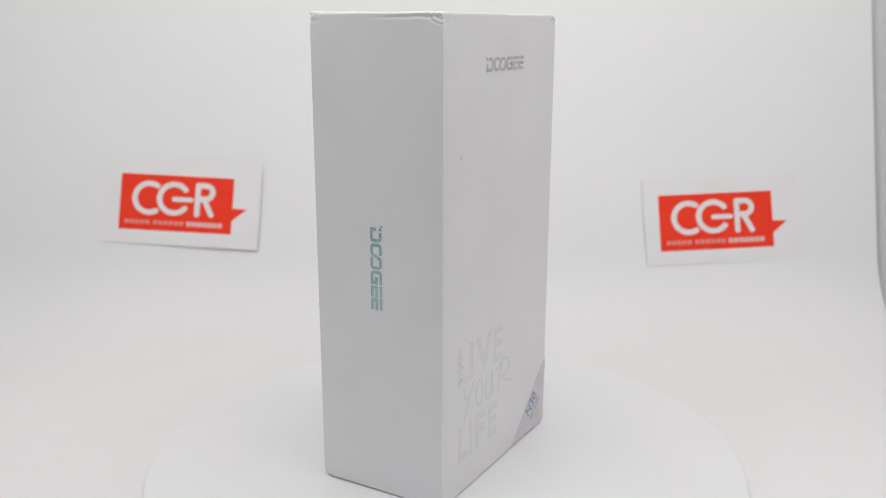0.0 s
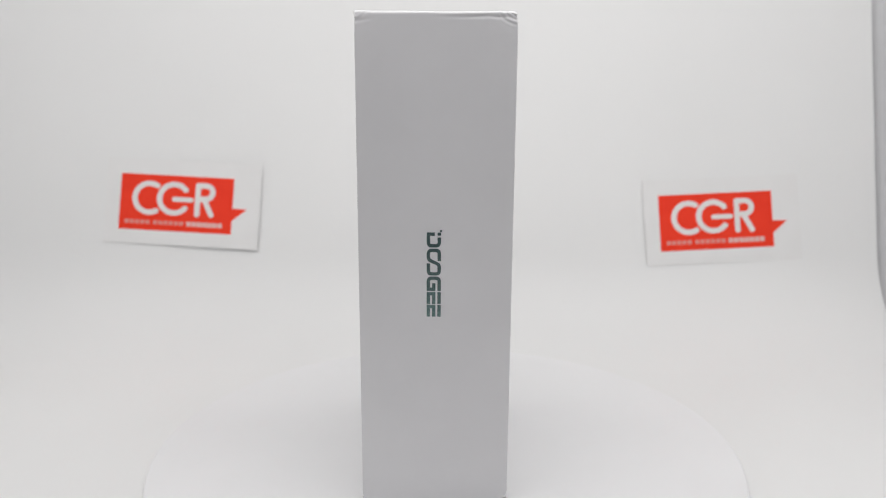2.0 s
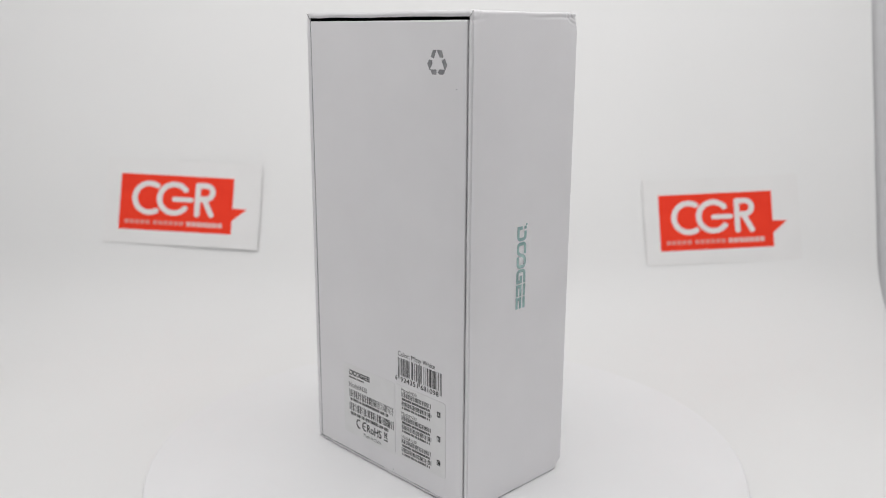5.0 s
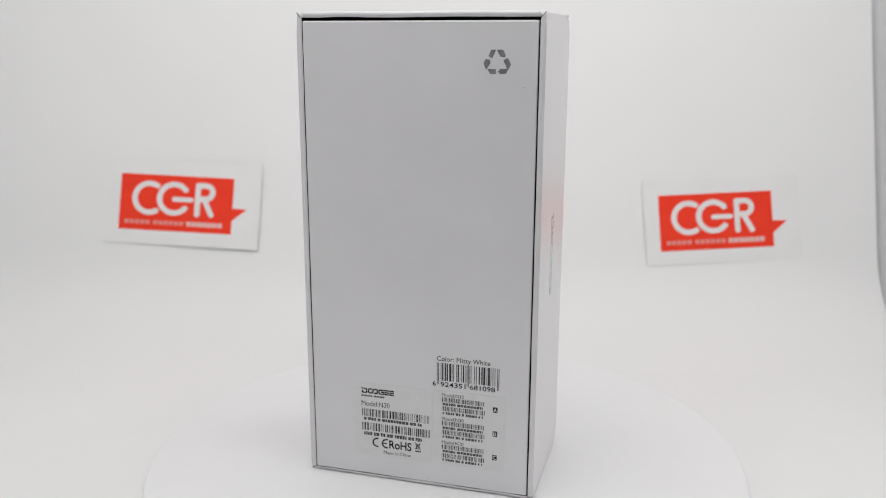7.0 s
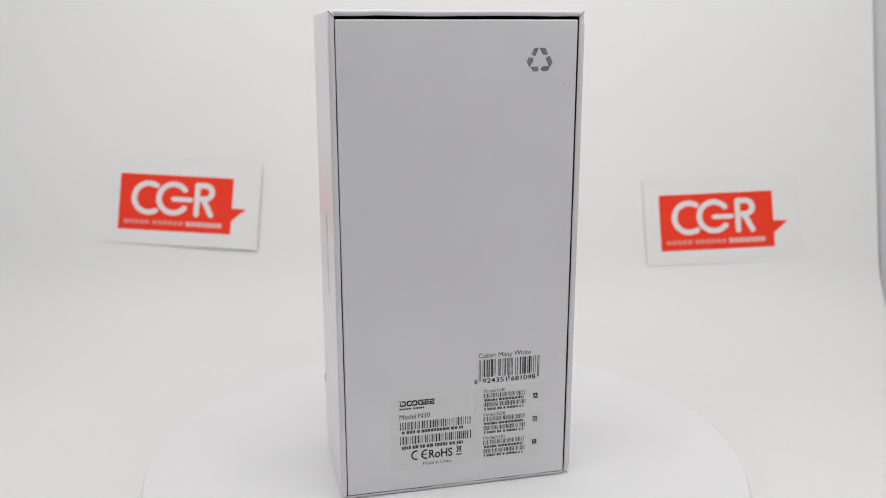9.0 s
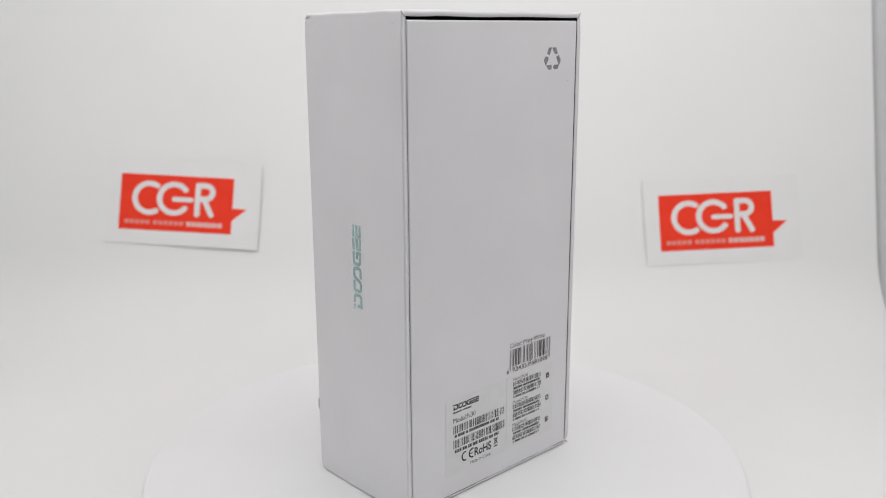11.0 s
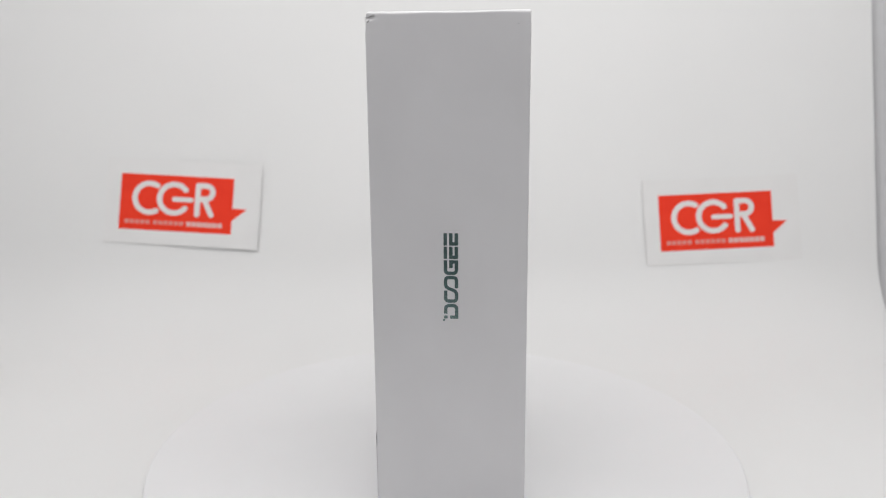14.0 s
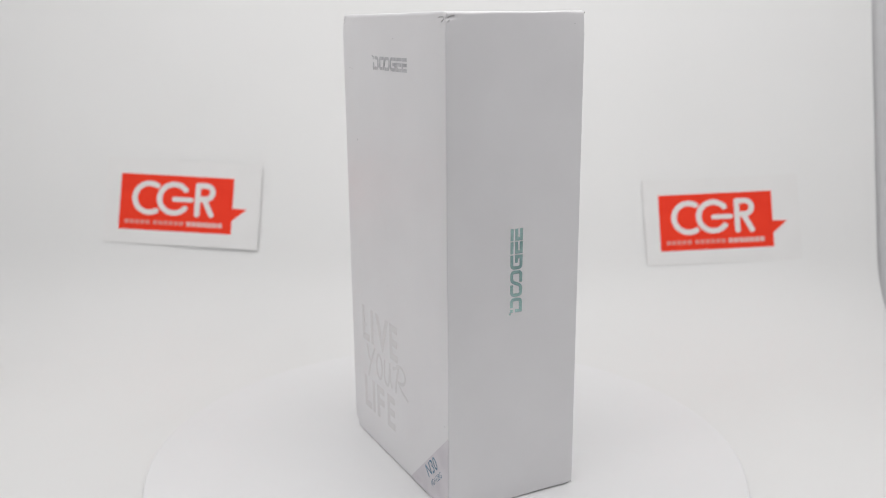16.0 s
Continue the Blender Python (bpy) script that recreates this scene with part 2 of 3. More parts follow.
def on_face(face, name, bm, mat, parent=None, label="", u=0.0, v=0.0, turn=0.0, lift=0.00002):
    """Lays a flat mesh, made in millimetres or metres round its own origin, on a side of the box."""
    bmesh.ops.transform(bm, matrix=FACE[face] @ Matrix.Translation((u, v, lift)) @ Matrix.Rotation(radians(turn), 4, "Z"), verts=bm.verts)
    return box_part(name, bm, mat, parent, label)


def dent(co):
    """Crushed spots along the lid's upper edges and corners."""
    x, y, z = co
    k = max(0.0, 1 - (H - z) / 0.007)
    if z < 0.005:
        out = Vector((0, 0, 0))
        if y < 0 and z < 0.004:
            w = noise.noise((x * 120, y * 120, 9.1)) * 0.00025 * (1 - z / 0.004)
            out += Vector((0, w, 0.0002 + w * 0.6))
        # blunted foot corners
        for cx, cy, a in ((1, 1, 0.0017), (1, -1, 0.0008), (-1, 1, 0.0005), (-1, -1, 0.0004)):
            d = math.hypot(x - cx * W / 2, y - cy * D / 2)
            pull = a * max(0.0, 1 - d / 0.0035) * (1 - z / 0.005) ** 1.5
            out += Vector((-cx * pull, -cy * pull * 0.8, pull * 0.6))
        # foot edge lifted just clear of the platter, shaped to give a dark contact line
        rim = max(abs(x) - (W / 2 - 0.0014), y - (D / 2 - 0.0014), -D / 2 + 0.0014 - y)
        if rim > 0 and z < 0.0012:
            out.z += 0.00035 * min(1.0, rim / 0.0005) * (1 - z / 0.0012)
        return out
    if k <= 0:
        return Vector((0, 0, 0))
    corner = 0.0
    for cx, cy, a in ((1, 1, 1.0), (-1, 1, 0.8), (1, -1, 0.55), (-1, -1, 0.45)):
        d = math.hypot(x - cx * W / 2, y - cy * D / 2)
        corner = max(corner, a * max(0.0, 1 - d / 0.010))
    n = noise.noise_vector((x * 260, y * 260, z * 330))
    m = noise.noise_vector((x * 60 + 7, y * 60, z * 60))
    out = n * (0.0005 * corner * k) + m * (0.00022 * k) - Vector((x * 0.014, y * 0.018, 0.0)) * corner * k
    # creases that ring the crushed corners, on both faces
    for cx, cy, deep, wide in ((1, 1, 0.00030, 0.0052), (-1, 1, 0.00016, 0.0034), (1, -1, 0.00012, 0.004)):
        along = abs(y - cy * D / 2) if abs(x) > W / 2 - 0.0002 and x * cx > 0 else abs(x - cx * W / 2) if y * cy > D / 2 - 0.0002 else 1.0
        ring = math.hypot(along * (0.75 if along == abs(y - cy * D / 2) else 1.1), H - z) + 0.0003 * noise.noise((x * 300, y * 300, z * 300))
        if ring < wide:
            wave = deep * math.sin(ring * 2 * math.pi / 0.0015) * min(1.0, ring / 0.0012) * (1 - ring / wide) ** 0.5
            out += Vector((cx * wave, 0, 0)) if abs(x) > W / 2 - 0.0002 else Vector((0, cy * wave, 0))
    # the turned-over paper stands off in a lip beside it
    if x > W / 2 - 0.0002 and y > 0.004:
        d = (H - z) - 0.0017 - 0.0004 * noise.noise((y * 150, 2.0, 4.0))
        out.x -= 0.0004 * math.exp(-(d / 0.0005) ** 2) * min(1.0, (y - 0.004) / 0.004)
    if x > W / 2 - 0.0002 and y < -0.016:
        d = (H - z) - 0.0032 - (y + D / 2) * -0.12
        out.x -= 0.0004 * math.exp(-(d / 0.0005) ** 2) * max(0.0, 1 - (y + D / 2) / 0.007)
    if x < -W / 2 + 0.0002 and y > 0.018:
        d = (H - z) - 0.002
        out.x += 0.0005 * math.exp(-(d / 0.0006) ** 2) * max(0.0, 1 - (D / 2 - y) / 0.005)
    return out


def lid():
    bm = bmesh.new()
    # one outer shell with its back open, finely cut so that the edges can be worn
    def grid(o, a, b, na, nb, mi):
        rows = [[bm.verts.new(Vector(o) + Vector(a) * i + Vector(b) * j) for j in nb] for i in na]
        for i in range(len(na) - 1):
            for j in range(len(nb) - 1):
                f = bm.faces.new((rows[i][j], rows[i + 1][j], rows[i + 1][j + 1], rows[i][j + 1]))
                f.material_index = mi
    def cuts(length, fine, step):
        a = [0, 0.00015, 0.0003, 0.00045] + list(np.arange(0.0008, fine, 0.00032))
        return a + list(np.linspace(fine, length - fine, max(2, int((length - 2 * fine) / step)))) + [length - v for v in a[::-1]]
    cx, cy, cz = cuts(W, 0.011, 0.004), cuts(D, 0.011, 0.004), cuts(H, 0.011, 0.012)
    x0, y0 = -W / 2, -D / 2
    grid((x0, -y0, 0), (1, 0, 0), (0, 0, 1), cx, cz, 0)
    grid((x0, y0, 0), (0, 1, 0), (0, 0, 1), cy, cz, 0)
    grid((-x0, y0, 0), (0, 1, 0), (0, 0, 1), cy, cz, 0)
    grid((x0, y0, H), (1, 0, 0), (0, 1, 0), cx, cy, 0)
    grid((x0, y0, 0), (1, 0, 0), (0, 1, 0), cx, cy, 0)
    bmesh.ops.remove_doubles(bm, verts=bm.verts, dist=0.00005)
    bmesh.ops.recalc_face_normals(bm, faces=bm.faces)
    # rounded folds
    def rounds(co):
        # tight vertical folds, a softer and uneven fold along the top
        p = Vector(co)
        r = 0.0004
        if p.z > H - 0.004:
            r += 0.0006 + 0.0005 * noise.noise((p.x * 90, p.y * 90, 3.3))
        q = Vector((max(-W / 2 + 0.0004, min(W / 2 - 0.0004, p.x)), min(D / 2 - 0.0004, p.y) if p.y > 0 else p.y, max(0.0004, p.z)))
        d = p - q
        if p.z < 0.0008:
            p.z = max(p.z, 0.00025 if abs(p.x) > W / 2 - 0.0006 or p.y > D / 2 - 0.0006 else 0.0)
        if d.length > 0.0004:
            p = q + d.normalized() * 0.0004
        side = max(abs(p.x) - (W / 2 - r), p.y - (D / 2 - r))
        up = p.z - (H - r)
        if side > 0 and up > 0 and math.hypot(side, up) > r:
            k = r / math.hypot(side, up)
            p.z = H - r + up * k
            if abs(p.x) > W / 2 - r:
                p.x = math.copysign(W / 2 - r + (abs(p.x) - W / 2 + r) * k, p.x)
            if p.y > D / 2 - r:
                p.y = D / 2 - r + (p.y - D / 2 + r) * k
        return p
    for v in bm.verts:
        v.co = rounds(v.co)
    for v in bm.verts:
        v.co += dent(v.co)
    for f in bm.faces:
        f.smooth = True
    # board thickness: the rim round the open back, then the blackened inner faces
    edge = [e for e in bm.edges if len(e.link_faces) == 1]
    ret = bmesh.ops.extrude_edge_only(bm, edges=edge)
    vs = [g for g in ret["geom"] if isinstance(g, bmesh.types.BMVert)]
    zi0, zi1, xi = 0.0015, H - TOP_RIM, W / 2 - RIM
    for v in vs:
        v.co.x = max(-xi, min(xi, v.co.x))
        v.co.z = max(zi0, min(zi1, v.co.z))
        wob = noise.noise_vector((v.co.x * 110, 5.0, v.co.z * 110)) * 0.00018
        v.co += Vector((wob.x, 0, wob.z))
    es = [g for g in ret["geom"] if isinstance(g, bmesh.types.BMEdge) and len(g.link_faces) == 1]
    ret = bmesh.ops.extrude_edge_only(bm, edges=es)
    for g in ret["geom"]:
        if isinstance(g, bmesh.types.BMVert):
            g.co.y = D / 2 - RIM
        if isinstance(g, bmesh.types.BMFace):
            g.material_index = 1
    return box_part("lid", bm, [lid_paper, inner_black], label="white textured paper lid with crushed upper corners")


def tray():
    x0, x1 = -W / 2 + RIM + 0.00035, W / 2 - RIM - 0.00055
    z0, z1 = 0.00165, H - TOP_RIM - 0.0006
    y0 = -D / 2 - PROUD
    bm = bmesh.new()
    block(bm, x0, x1, y0, y0 + 0.0016, z0, z1, 0.0006, 3)
    for f in bm.faces:
        f.smooth = abs(f.normal.y) < 0.99
    panel = box_part("tray", bm, tray_paper, label="white inner tray showing its flat underside")
    # side walls blackened too, to darken the gap round the tray
    bm = block(bmesh.new(), x0 + 0.0004, x1 - 0.0004, y0 + 0.0016, D / 2 - RIM - 0.001, z0 + 0.0004, z1 - 0.0004)
    box_part("tray_wall", bm, inner_black, panel)
    return panel


lid_part = lid()
tray_part = tray()


def wordmark(w=31.2, h=5.05, s=1.2):
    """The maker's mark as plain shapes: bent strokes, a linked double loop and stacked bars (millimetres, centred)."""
    bm = bmesh.new()
    k, q = w / 31.2, h / 5.05
    top, low, r = h / 2 - s / 2, -h / 2 + s / 2, 1.05 * q

    def u(v):
        return -w / 2 + v * k

    def bend(cx, cy, a0, a1):
        return arc(u(cx), cy, r, r, a0, a1, 5)

    def stroke(pts):
        ribbon(bm, pts, s)
    # small square over the first stroke, then a stub
    bar(bm, u(-0.75), top + 0.25 * q, u(-0.1), top + 1.0 * q)
    bar(bm, u(0.1), top - s / 2, u(1.2), top + s / 2)
    # round-shouldered stroke with an open upper end
    stroke([(u(0.65), low + 0.9 * q), (u(0.65), low), *bend(4.9 - r / k, low + r, -90, 0), *bend(4.9 - r / k, top - r, 0, 90), (u(1.9), top)])
    bar(bm, u(0.05), low + 0.9 * q, u(0.05) + s, 0.35 * q)
    # linked double loop
    stroke([(u(10.45), top), *bend(6.6 + r / k, top - r, 90, 180), *bend(6.6 + r / k, low + r, 180, 270), (u(9.3), low), (u(10.0), low + 0.3 * q),
            (u(10.55), low + 1.1 * q), (u(11.25), top - 1.1 * q), (u(11.8), top - 0.3 * q), (u(12.5), top),
            *bend(15.2 - r / k, top - r, 90, 0), *bend(15.2 - r / k, low + r, 0, -90), (u(11.35), low)])
    # hooked stroke
    stroke([(u(21.5), top), *bend(16.8 + r / k, top - r, 90, 180), *bend(16.8 + r / k, low + r, 180, 270), (u(20.9), low), (u(20.9), 0.0), (u(18.7), 0.0)])
    # stacked bars, the lower two joined
    for a in (22.0, 26.8):
        bar(bm, u(a), top - s / 2, u(a + 4.4), top + s / 2)
        stroke([(u(a + 4.4), 0.0), (u(a) + s / 2, 0.0), (u(a) + s / 2, low), (u(a + 4.4), low)])
    for v in bm.verts:
        v.co = (v.co.x * MM, v.co.y * MM, v.co.z)
    return bm


on_face("east", "side_logo", wordmark(), foil, lid_part, "teal metallic foil marks down the side", u=-0.0006, v=0.0901, turn=-90)
on_face("west", "side_logo", wordmark(), foil, lid_part, "teal metallic foil marks up the side", u=0.0006, v=0.0907, turn=90)
on_face("front", "front_logo", wordmark(30.6), silver, lid_part, "silver-grey foil marks near the top", u=0.0005, v=0.1625)

# spot-gloss slogan on the front: two lines of capitals round a brushed word
for word, u0, v0, tall, step in (("LIVE", -0.0342, 0.0456, 0.0142, (0, 9.2, 14.2, 28.6)), ("LIFE", -0.0335, 0.0145, 0.0135, (0, 8.6, 13.4, 24.2))):
    for letter, du in zip(word, step):
        wide = {"I": 0.0028, "V": 0.0135}.get(letter, 0.0078)
        on_face("front", "gloss_letter", lettering(letter, tall, wide, 0.00002, 0.0, 0.0007), gloss, lid_part, "clear spot-gloss letter", u=u0 + du * MM, v=v0)
for strokes in (
        (((-31.0, 41.5), (-29.6, 37.0), (-27.6, 35.2)), ((-22.5, 42.0), (-26.6, 35.4), (-30.2, 27.6))),
        ([*arc(-17.6, 35.4, 3.0, 5.2, 70, 415, 18)],),
        ([(-11.6, 40.0), (-12.2, 34.5), *arc(-9.6, 33.2, 2.5, 3.2, 180, 340, 8), (-6.3, 40.2)], [(-6.3, 40.2), (-6.0, 33.6), (-4.6, 30.8)]),
        ([(-0.4, 30.2), (0.6, 36.0), (2.6, 41.6)], [(-2.6, 39.6), *arc(4.6, 39.0, 4.8, 3.6, 150, -80, 12), (2.2, 35.4), (6.0, 32.6), (11.6, 30.6)])):
    for i, pts in enumerate(strokes):
        bm = bmesh.new()
        ribbon(bm, [(u * 0.95 * MM, (v + 1.8) * MM) for u, v in pts], 0.0014, 0.00003 + 0.00002 * i, round_ends=True)
        on_face("front", "gloss_stroke", bm, gloss, lid_part, "clear spot-gloss brush stroke")

# corner sticker on the front
bm = bmesh.new()
slab(bm, [(x * MM, z * MM) for x, z in ((13.6, 0.8), (44.2, 0.8), (45.2, 2.0), (45.4, 25.5), (45.95, 27.0), (45.9, 30.3), (45.1, 30.8), (13.4, 1.3))], 0.00012)
corner_sticker = on_face("front", "corner_sticker", bm, lilac, lid_part, "lilac-grey triangular corner sticker")
on_face("front", "sticker_text", lettering("N30", 0.0052, 0.0107), blue_ink, corner_sticker, "blue-teal letters", u=0.0296, v=0.0082, turn=43, lift=0.00014)
on_face("front", "sticker_text", lettering("4G+128G", 0.0023, 0.0115), blue_ink, corner_sticker, "blue-teal letters", u=0.0322, v=0.0056, turn=43, lift=0.00014)

# printed specks and marks on the lid
for face, u, v, s in (("front", -0.0061, 0.0752, 0.42), ("front", 0.004, 0.1715, 0.35), ("front", -0.0383, 0.0673, 0.35), ("front", -0.039, 0.1597, 0.4), ("front", -0.0365, 0.1592, 0.3), ("back", 0.0384, 0.1553, 0.4), ("back", 0.0042, 0.0030, 0.35), ("west", 0.0231, 0.1767, 0.25), ("front", 0.0425, 0.0345, 0.4)):
    bm = bmesh.new()
    slab(bm, [(0, 0), (s * MM * 1.6, s * 0.3 * MM), (s * MM * 1.3, s * MM), (-s * 0.3 * MM, s * 0.6 * MM)], 0.00004)
    on_face(face, "speck", bm, speck_grey, tray_part if face == "back" else lid_part, u=u, v=v)


# split paper at a crushed upper corner
for face, pts in (("front", ((40.6, 178.7), (42.8, 179.0), (44.7, 178.8))), ("front", ((42.8, 177.3), (43.8, 177.9), (44.7, 178.3))), ("west", ((-26.5, 178.7), (-25.2, 179.2), (-24.0, 179.3))), ("west", ((-26.5, 177.3), (-25.8, 177.9)))):
    bm = bmesh.new()
    ribbon(bm, [(u * MM, v * MM) for u, v in pts], 0.00022, 0.00004)
    on_face(face, "tear", bm, tear_crease, lid_part, "dark split in the paper", lift=0.00002)

# dark strips drawn along the lid rim's mitred corner folds, for their creases' shade
for a, b in (((-45.4, 180.9), (-43.9, 178.7)), ((45.4, 180.9), (43.9, 178.7)), ((45.2, 0.5), (43.9, 1.5)), ((-45.3, 0.4), (-43.9, 1.5))):
    bm = bmesh.new()
    ribbon(bm, [(a[0] * MM, a[1] * MM), (b[0] * MM, b[1] * MM)], 0.00022, 0.00004)
    on_face("back", "fold_shade", bm, tear_crease, lid_part, lift=-0.00024)

# fine dark scratches in the gloss
for pts in (((-31.9, 53.9), (-31.2, 52.6), (-29.5, 51.4)), ((-32.7, 46.4), (-32.5, 47.2), (-30.3, 47.6)), ((-33.3, 130.8), (-32.4, 131.5))):
    bm = bmesh.new()
    ribbon(bm, [(u * MM, v * MM) for u, v in pts], 0.00032)
    on_face("front", "scratch", bm, speck_grey, lid_part, lift=0.00007)


# ---- tray underside: print and labels ----
def recycling_mark():
    """Three bent arrows chasing round a triangle (millimetres)."""
    bm = bmesh.new()
    pieces = (
        ((-2.1, 4.2), (-0.4, 4.2), (-1.7, 1.3), (-3.2, 2.0)), ((-0.2, 4.2), (2.1, 4.2), (3.0, 2.2), (2.6, 1.6), (1.1, 1.9)),
        ((2.2, 0.7), (3.7, 1.5), (4.9, -0.7), (4.1, -2.3), (3.4, -2.0)), ((0.3, -3.2), (1.2, -2.2), (4.0, -2.2), (3.2, -3.8), (1.2, -4.0)),
        ((-3.5, -2.3), (-0.4, -2.3), (-0.4, -4.0), (-2.4, -4.0)), ((-4.9, -0.5), (-4.1, 1.0), (-2.5, 0.8), (-2.4, -0.3), (-3.8, -2.6)))
    for poly in pieces:
        slab(bm, [(u * MM, v * MM) for u, v in poly[::-1]], 0.00004)
    return bm


on_face("back", "recycling_mark", recycling_mark(), grey_ink, tray_part, "grey printed recycling arrows", u=0.0292, v=0.1640)


def barcode(u0, v0, u1, v1, seed, modules):
    rnd = random.Random(seed)
    bm = bmesh.new()
    step = (u1 - u0) / modules
    x = 0
    while x < modules - 1:
        w = rnd.choice((1, 1, 1, 2, 2, 3))
        g = rnd.choice((1, 1, 2, 2, 2, 3))
        w = min(w, modules - x)
        bar(bm, u0 + (x + 0.1) * step, v0, u0 + (x + w - 0.1) * step, v1)
        x += w + g
    return bm


def retail_code(digits, u0, v0, u1, v1, guards):
    """A 13-digit retail barcode: 95 modules, long guard bars."""
    left = "0001101 0011001 0010011 0111101 0100011 0110001 0101111 0111011 0110111 0001011".split()
    right = ["".join("10"[int(c)] for c in q) for q in left]
    mirrored = [q[::-1] for q in right]
    parity = "LLLLLL LLGLGG LLGGLG LLGGGL LGLLGG LGGLLG LGGGLL LGLGLG LGLGGL LGGLGL".split()[int(digits[0])]
    code = "101" + "".join((left if k == "L" else mirrored)[int(d)] for d, k in zip(digits[1:7], parity)) + "01010" + "".join(right[int(d)] for d in digits[7:]) + "101"
    bm = bmesh.new()
    step, x = (u1 - u0) / len(code), 0
    while x < len(code):
        n = 1
        if code[x] == "1":
            while x + n < len(code) and code[x + n] == "1":
                n += 1
            low = v0 - (guards if x < 3 or x > 91 or 44 < x < 50 else 0)
            bar(bm, u0 + (x + 0.08) * step, low, u0 + (x + n - 0.08) * step, v1)
        x += n
    return bm


def text_bars(u0, v0, u1, v1, seed):
    """A line of writing that stands as plain bars."""
    rnd = random.Random(seed)
    bm = bmesh.new()
    x = u0
    while x < u1 - 0.0002:
        w = rnd.uniform(0.0005, 0.0013)
        bar(bm, x, v0 + 0.05 * (v1 - v0), min(u1, x + w), v1 - 0.1 * rnd.random() * (v1 - v0))
        x += w + rnd.choice((0.0002, 0.0002, 0.00025, 0.0007))
    return bm


def mm_face(name, bm, mat, parent, label="", u=0.0, v=0.0, lift=0.00003):
    return on_face("back", name, bm, mat, parent, label, u * MM, v * MM, 0, lift)


mm_face("colour_line", lettering("Color: Misty White", 0.00195, 0.0208), ink, tray_part, "black printed letters", 7.75, 52.9)
bars = mm_face("barcode", retail_code("6924351681098", 0.00775, 0.0450, 0.0321, 0.0521, 0.0016), ink, tray_part, "black printed barcode")
for text, u, w in (("6", 6.0, 1.35), ("924351", 9.2, 9.9), ("681098", 20.7, 9.9)):
    mm_face("digits", lettering(text, 0.0019, w * MM, bold=0.00003), ink, bars, "", u, 42.6)

# white label with the model and marks
bm = bmesh.new()
slab(bm, rounded(-0.0270, 0.0098, 0.0058, 0.0406, 0.0008), 0.00009)
label_a = mm_face("label_sticker", bm, sticker, tray_part, "white paper label with black print")
TOP = 0.00013
bm = wordmark(13.4, 2.2, 0.54)
mm_face("brand_mark", bm, ink, label_a, "black plain marks", -16.4, 37.3, TOP)
mm_face("text_line", text_bars(-0.0233, 0.0348, -0.0137, 0.0355, 5), faint_ink, label_a, "", 0, 0, TOP)
mm_face("model_line", lettering("Model:N30", 0.0021, 0.0118), ink, label_a, "", -23.3, 30.9, TOP)
mm_face("barcode", barcode(-0.0232, 0.0265, 0.0051, 0.0297, 11, 120), worn_ink, label_a, "", 0, 0, TOP)
mm_face("text_line", text_bars(-0.0225, 0.0248, 0.0016, 0.0261, 6), faint_ink, label_a, "", 0, 0, TOP)
mm_face("barcode", barcode(-0.0232, 0.0205, 0.0051, 0.0238, 12, 120), worn_ink, label_a, "", 0, 0, TOP)
mm_face("text_line", text_bars(-0.0225, 0.0184, 0.0016, 0.0199, 8), faint_ink, label_a, "", 0, 0, TOP)


def conformity_mark():
    bm = bmesh.new()
    ribbon(bm, [(u * MM, v * MM) for u, v in arc(-16.9, 15.65, 1.75, 1.75, 75, 285, 14)], 0.00062)
    ribbon(bm, [(u * MM, v * MM) for u, v in arc(-13.0, 15.65, 1.75, 1.75, 75, 285, 14)], 0.00062)
    bar(bm, -0.0146, 0.01545, -0.0128, 0.01585)
    return bm


def bin_mark():
    """Crossed-out wheeled bin over a bar."""
    bm = bmesh.new()
    ribbon(bm, [(u * MM, v * MM) for u, v in ((-0.75, 17.3), (-0.5, 15.3), (0.5, 15.3), (0.75, 17.3))], 0.00025, closed=True)
    ribbon(bm, [(-0.0011, 0.0150), (0.0011, 0.0178)], 0.00025)
    ribbon(bm, [(0.0011, 0.0150), (-0.0011, 0.0178)], 0.00025)
    bar(bm, -0.0011, 0.0139, 0.0012, 0.0144)
    return bm


mm_face("conformity_mark", conformity_mark(), ink, label_a, "", 0, 0, TOP)
mm_face("conformity_line", lettering("RoHS", 0.0034, 0.0093, bold=0.00011), ink, label_a, "", -11.9, 13.9, TOP)
mm_face("bin_mark", bin_mark(), ink, label_a, "", 0, 0, TOP)
mm_face("origin_line", lettering("Made in China", 0.0014, 0.0112), faint_ink, label_a, "", -14.2, 11.2, TOP)

# second label: three alike blocks
bm = bmesh.new()
slab(bm, rounded(0.0062, 0.0103, 0.0345, 0.0409, 0.0008), 0.00009)
label_b = mm_face("label_sticker", bm, sticker, tray_part, "white paper label with three blocks of black print")
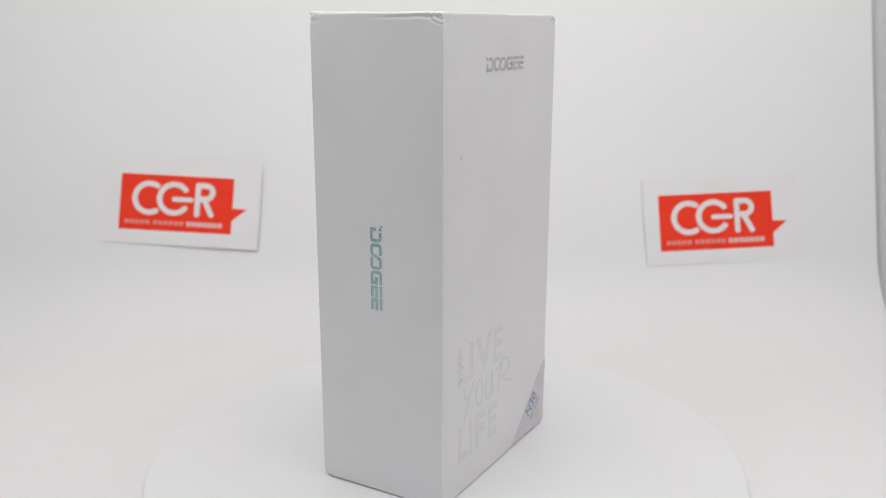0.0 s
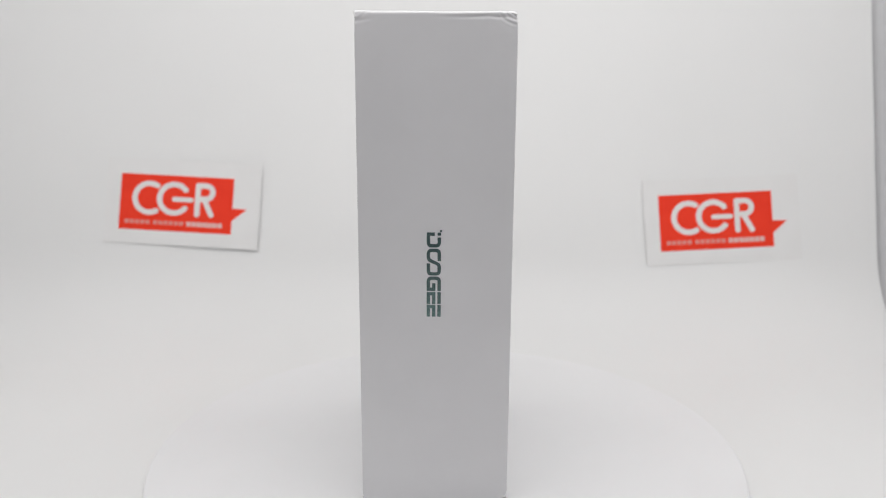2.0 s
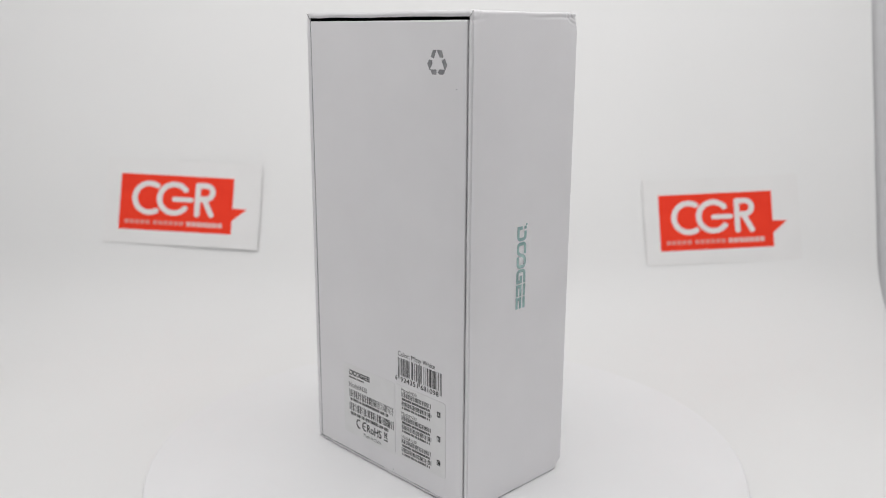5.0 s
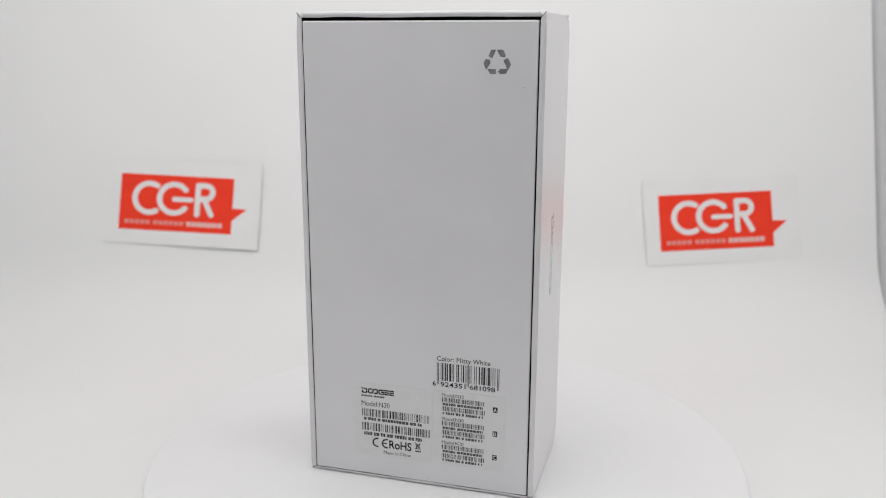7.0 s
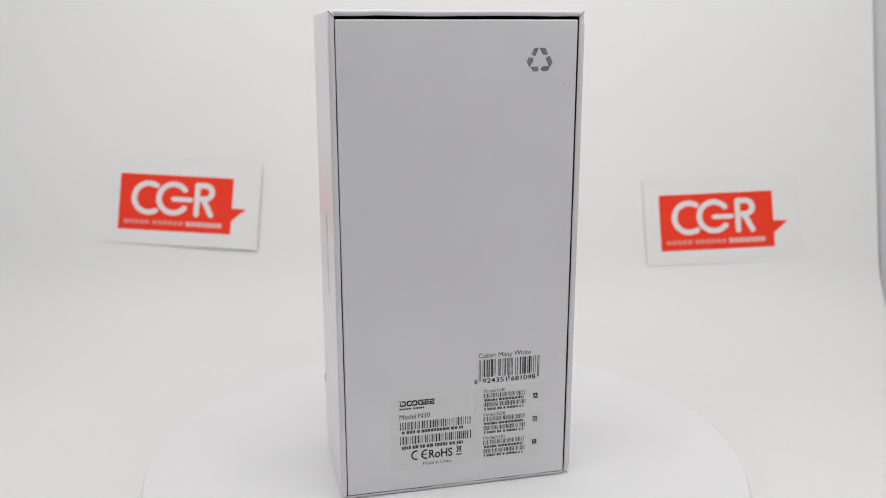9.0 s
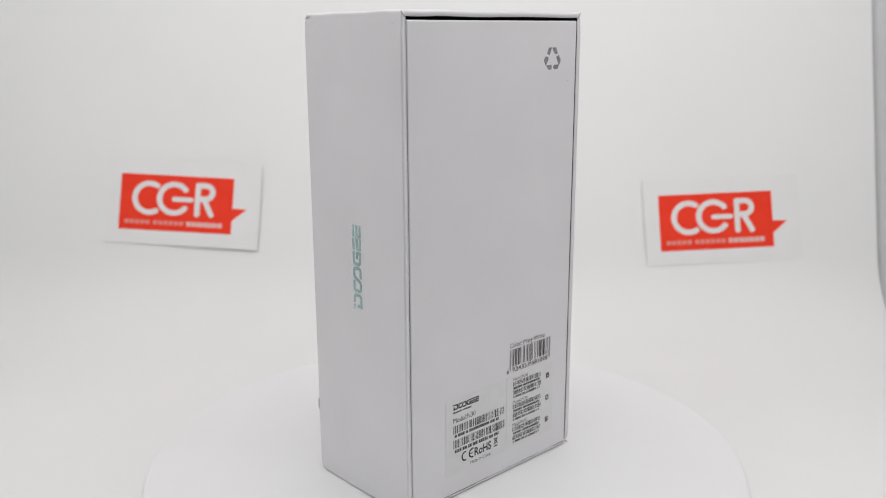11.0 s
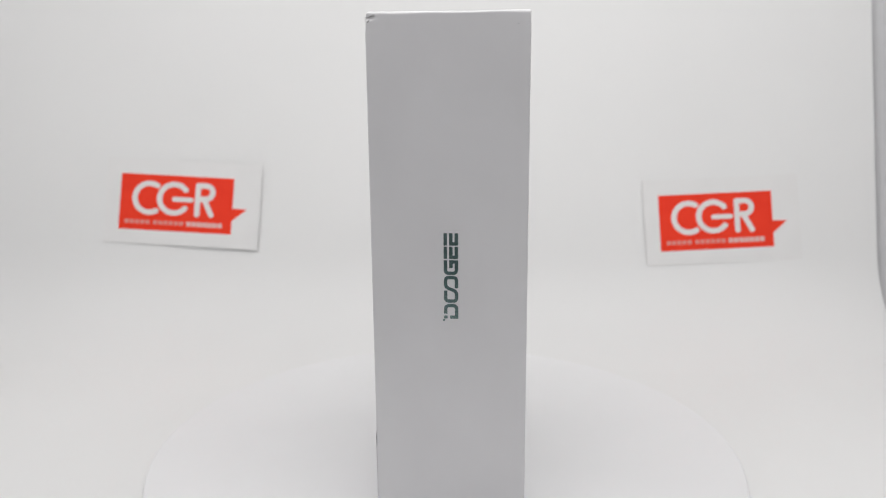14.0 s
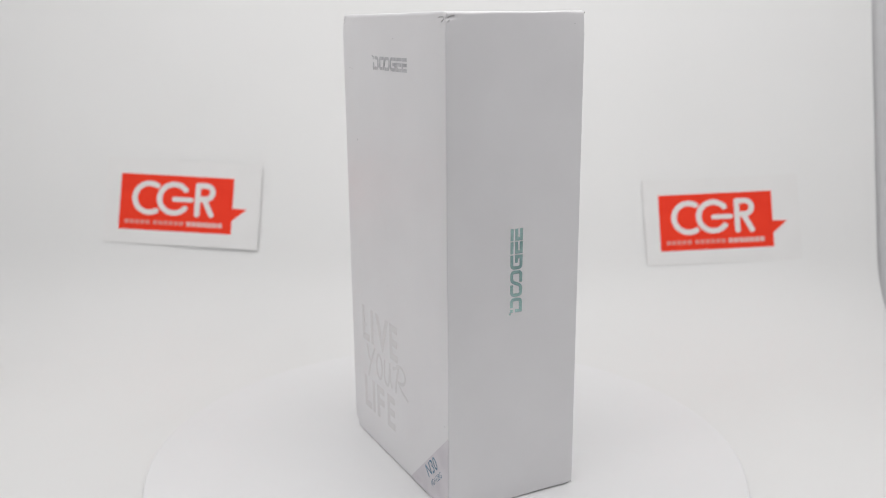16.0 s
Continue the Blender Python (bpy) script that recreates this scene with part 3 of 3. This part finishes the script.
for i, letter in enumerate("ABC"):
    v = -9.8 * i
    mm_face("model_line", lettering("Model:N30", 0.0014, 0.0087), faint_ink, label_b, "", 9.8, 38.6 + v, TOP)
    for j, a in enumerate((36.4, 32.7)):
        mm_face("barcode", barcode(0.0098, (a + v) * MM, 0.0269, (a + 1.85 + v) * MM, 20 + j, 110), worn_ink, label_b, "", 0, 0, TOP)
        mm_face("text_line", text_bars(0.0101, (a - 1.45 + v) * MM, 0.0260, (a - 0.4 + v) * MM, 30 + j), faint_ink, label_b, "", 0, 0, TOP)
    bm = bmesh.new()
    bar(bm, 0.0299, (34.4 + v) * MM, 0.0317, (36.6 + v) * MM)
    tab = mm_face("letter_tab", bm, ink, label_b, "black square with white letter", 0, 0, TOP)
    on_face("back", "letter", lettering(letter, 0.0015, 0.0012), sticker, label_b, "", 0.0302, (34.75 + v) * MM, 0, 0.00021)


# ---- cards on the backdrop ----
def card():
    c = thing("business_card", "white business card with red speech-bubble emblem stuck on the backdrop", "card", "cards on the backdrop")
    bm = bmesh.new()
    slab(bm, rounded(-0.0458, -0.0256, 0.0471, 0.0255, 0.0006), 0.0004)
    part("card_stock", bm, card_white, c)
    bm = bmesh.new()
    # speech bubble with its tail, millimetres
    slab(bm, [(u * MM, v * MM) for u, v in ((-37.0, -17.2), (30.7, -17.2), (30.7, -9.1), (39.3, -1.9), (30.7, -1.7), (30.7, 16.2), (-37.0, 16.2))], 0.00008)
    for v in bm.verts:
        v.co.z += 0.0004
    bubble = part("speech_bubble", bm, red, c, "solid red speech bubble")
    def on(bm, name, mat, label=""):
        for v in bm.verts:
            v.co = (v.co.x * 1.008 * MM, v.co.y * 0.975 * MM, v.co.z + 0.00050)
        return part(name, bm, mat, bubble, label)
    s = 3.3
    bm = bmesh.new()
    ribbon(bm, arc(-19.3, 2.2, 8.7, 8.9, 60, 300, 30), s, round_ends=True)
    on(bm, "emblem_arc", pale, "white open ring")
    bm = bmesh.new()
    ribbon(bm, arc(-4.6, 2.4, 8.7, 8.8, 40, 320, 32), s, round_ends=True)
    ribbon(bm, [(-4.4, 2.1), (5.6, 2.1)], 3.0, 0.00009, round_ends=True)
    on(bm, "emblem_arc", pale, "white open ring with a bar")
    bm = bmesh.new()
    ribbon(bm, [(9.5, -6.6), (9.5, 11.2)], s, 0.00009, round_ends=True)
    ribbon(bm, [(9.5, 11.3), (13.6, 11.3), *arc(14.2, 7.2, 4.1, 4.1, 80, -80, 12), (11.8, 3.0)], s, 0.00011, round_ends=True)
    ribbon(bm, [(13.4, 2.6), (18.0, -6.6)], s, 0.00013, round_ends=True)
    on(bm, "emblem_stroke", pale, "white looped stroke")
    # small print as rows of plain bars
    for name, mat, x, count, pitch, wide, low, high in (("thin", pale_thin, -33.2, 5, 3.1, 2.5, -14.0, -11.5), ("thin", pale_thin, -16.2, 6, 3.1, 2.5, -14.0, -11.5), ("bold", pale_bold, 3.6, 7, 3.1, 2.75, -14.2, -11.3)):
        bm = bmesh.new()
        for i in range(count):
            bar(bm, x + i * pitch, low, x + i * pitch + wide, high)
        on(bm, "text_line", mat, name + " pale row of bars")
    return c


def on_wall(px, pz, turn, lift):
    """A place on the leaning sheet, turned in its plane; one end stands off by lift degrees."""
    a = radians(WALL_LEAN)
    y = 0.1727 + (pz - 0.0665) * math.tan(a)
    m = Matrix.Translation((px, y, pz)) @ Matrix.Rotation(radians(90) - a, 4, "X") @ Matrix.Translation((0, 0, 0.0008 + 0.045 * math.sin(radians(abs(lift)))))
    return m @ Matrix.Rotation(radians(turn), 4, "Z") @ Matrix.Rotation(radians(lift), 4, "Y")


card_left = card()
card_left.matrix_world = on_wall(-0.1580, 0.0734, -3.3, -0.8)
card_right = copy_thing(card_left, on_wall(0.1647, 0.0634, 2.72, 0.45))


# ---- movement ----
def motions():
    """The motor turns the platter, and the box off its centre, at an even speed."""
    turn = [(t, -120.40 + 14.872 * t) for t in range(17)]
    walk(phone_box, [(t, pose(0, 0, 0, 0, 0, a) @ pose(-0.00179, -0.00252, 0.0)) for t, a in turn])
    walk(platter, [(t, pose(0, 0, 0, 0, 0, a)) for t, a in turn])


motions()
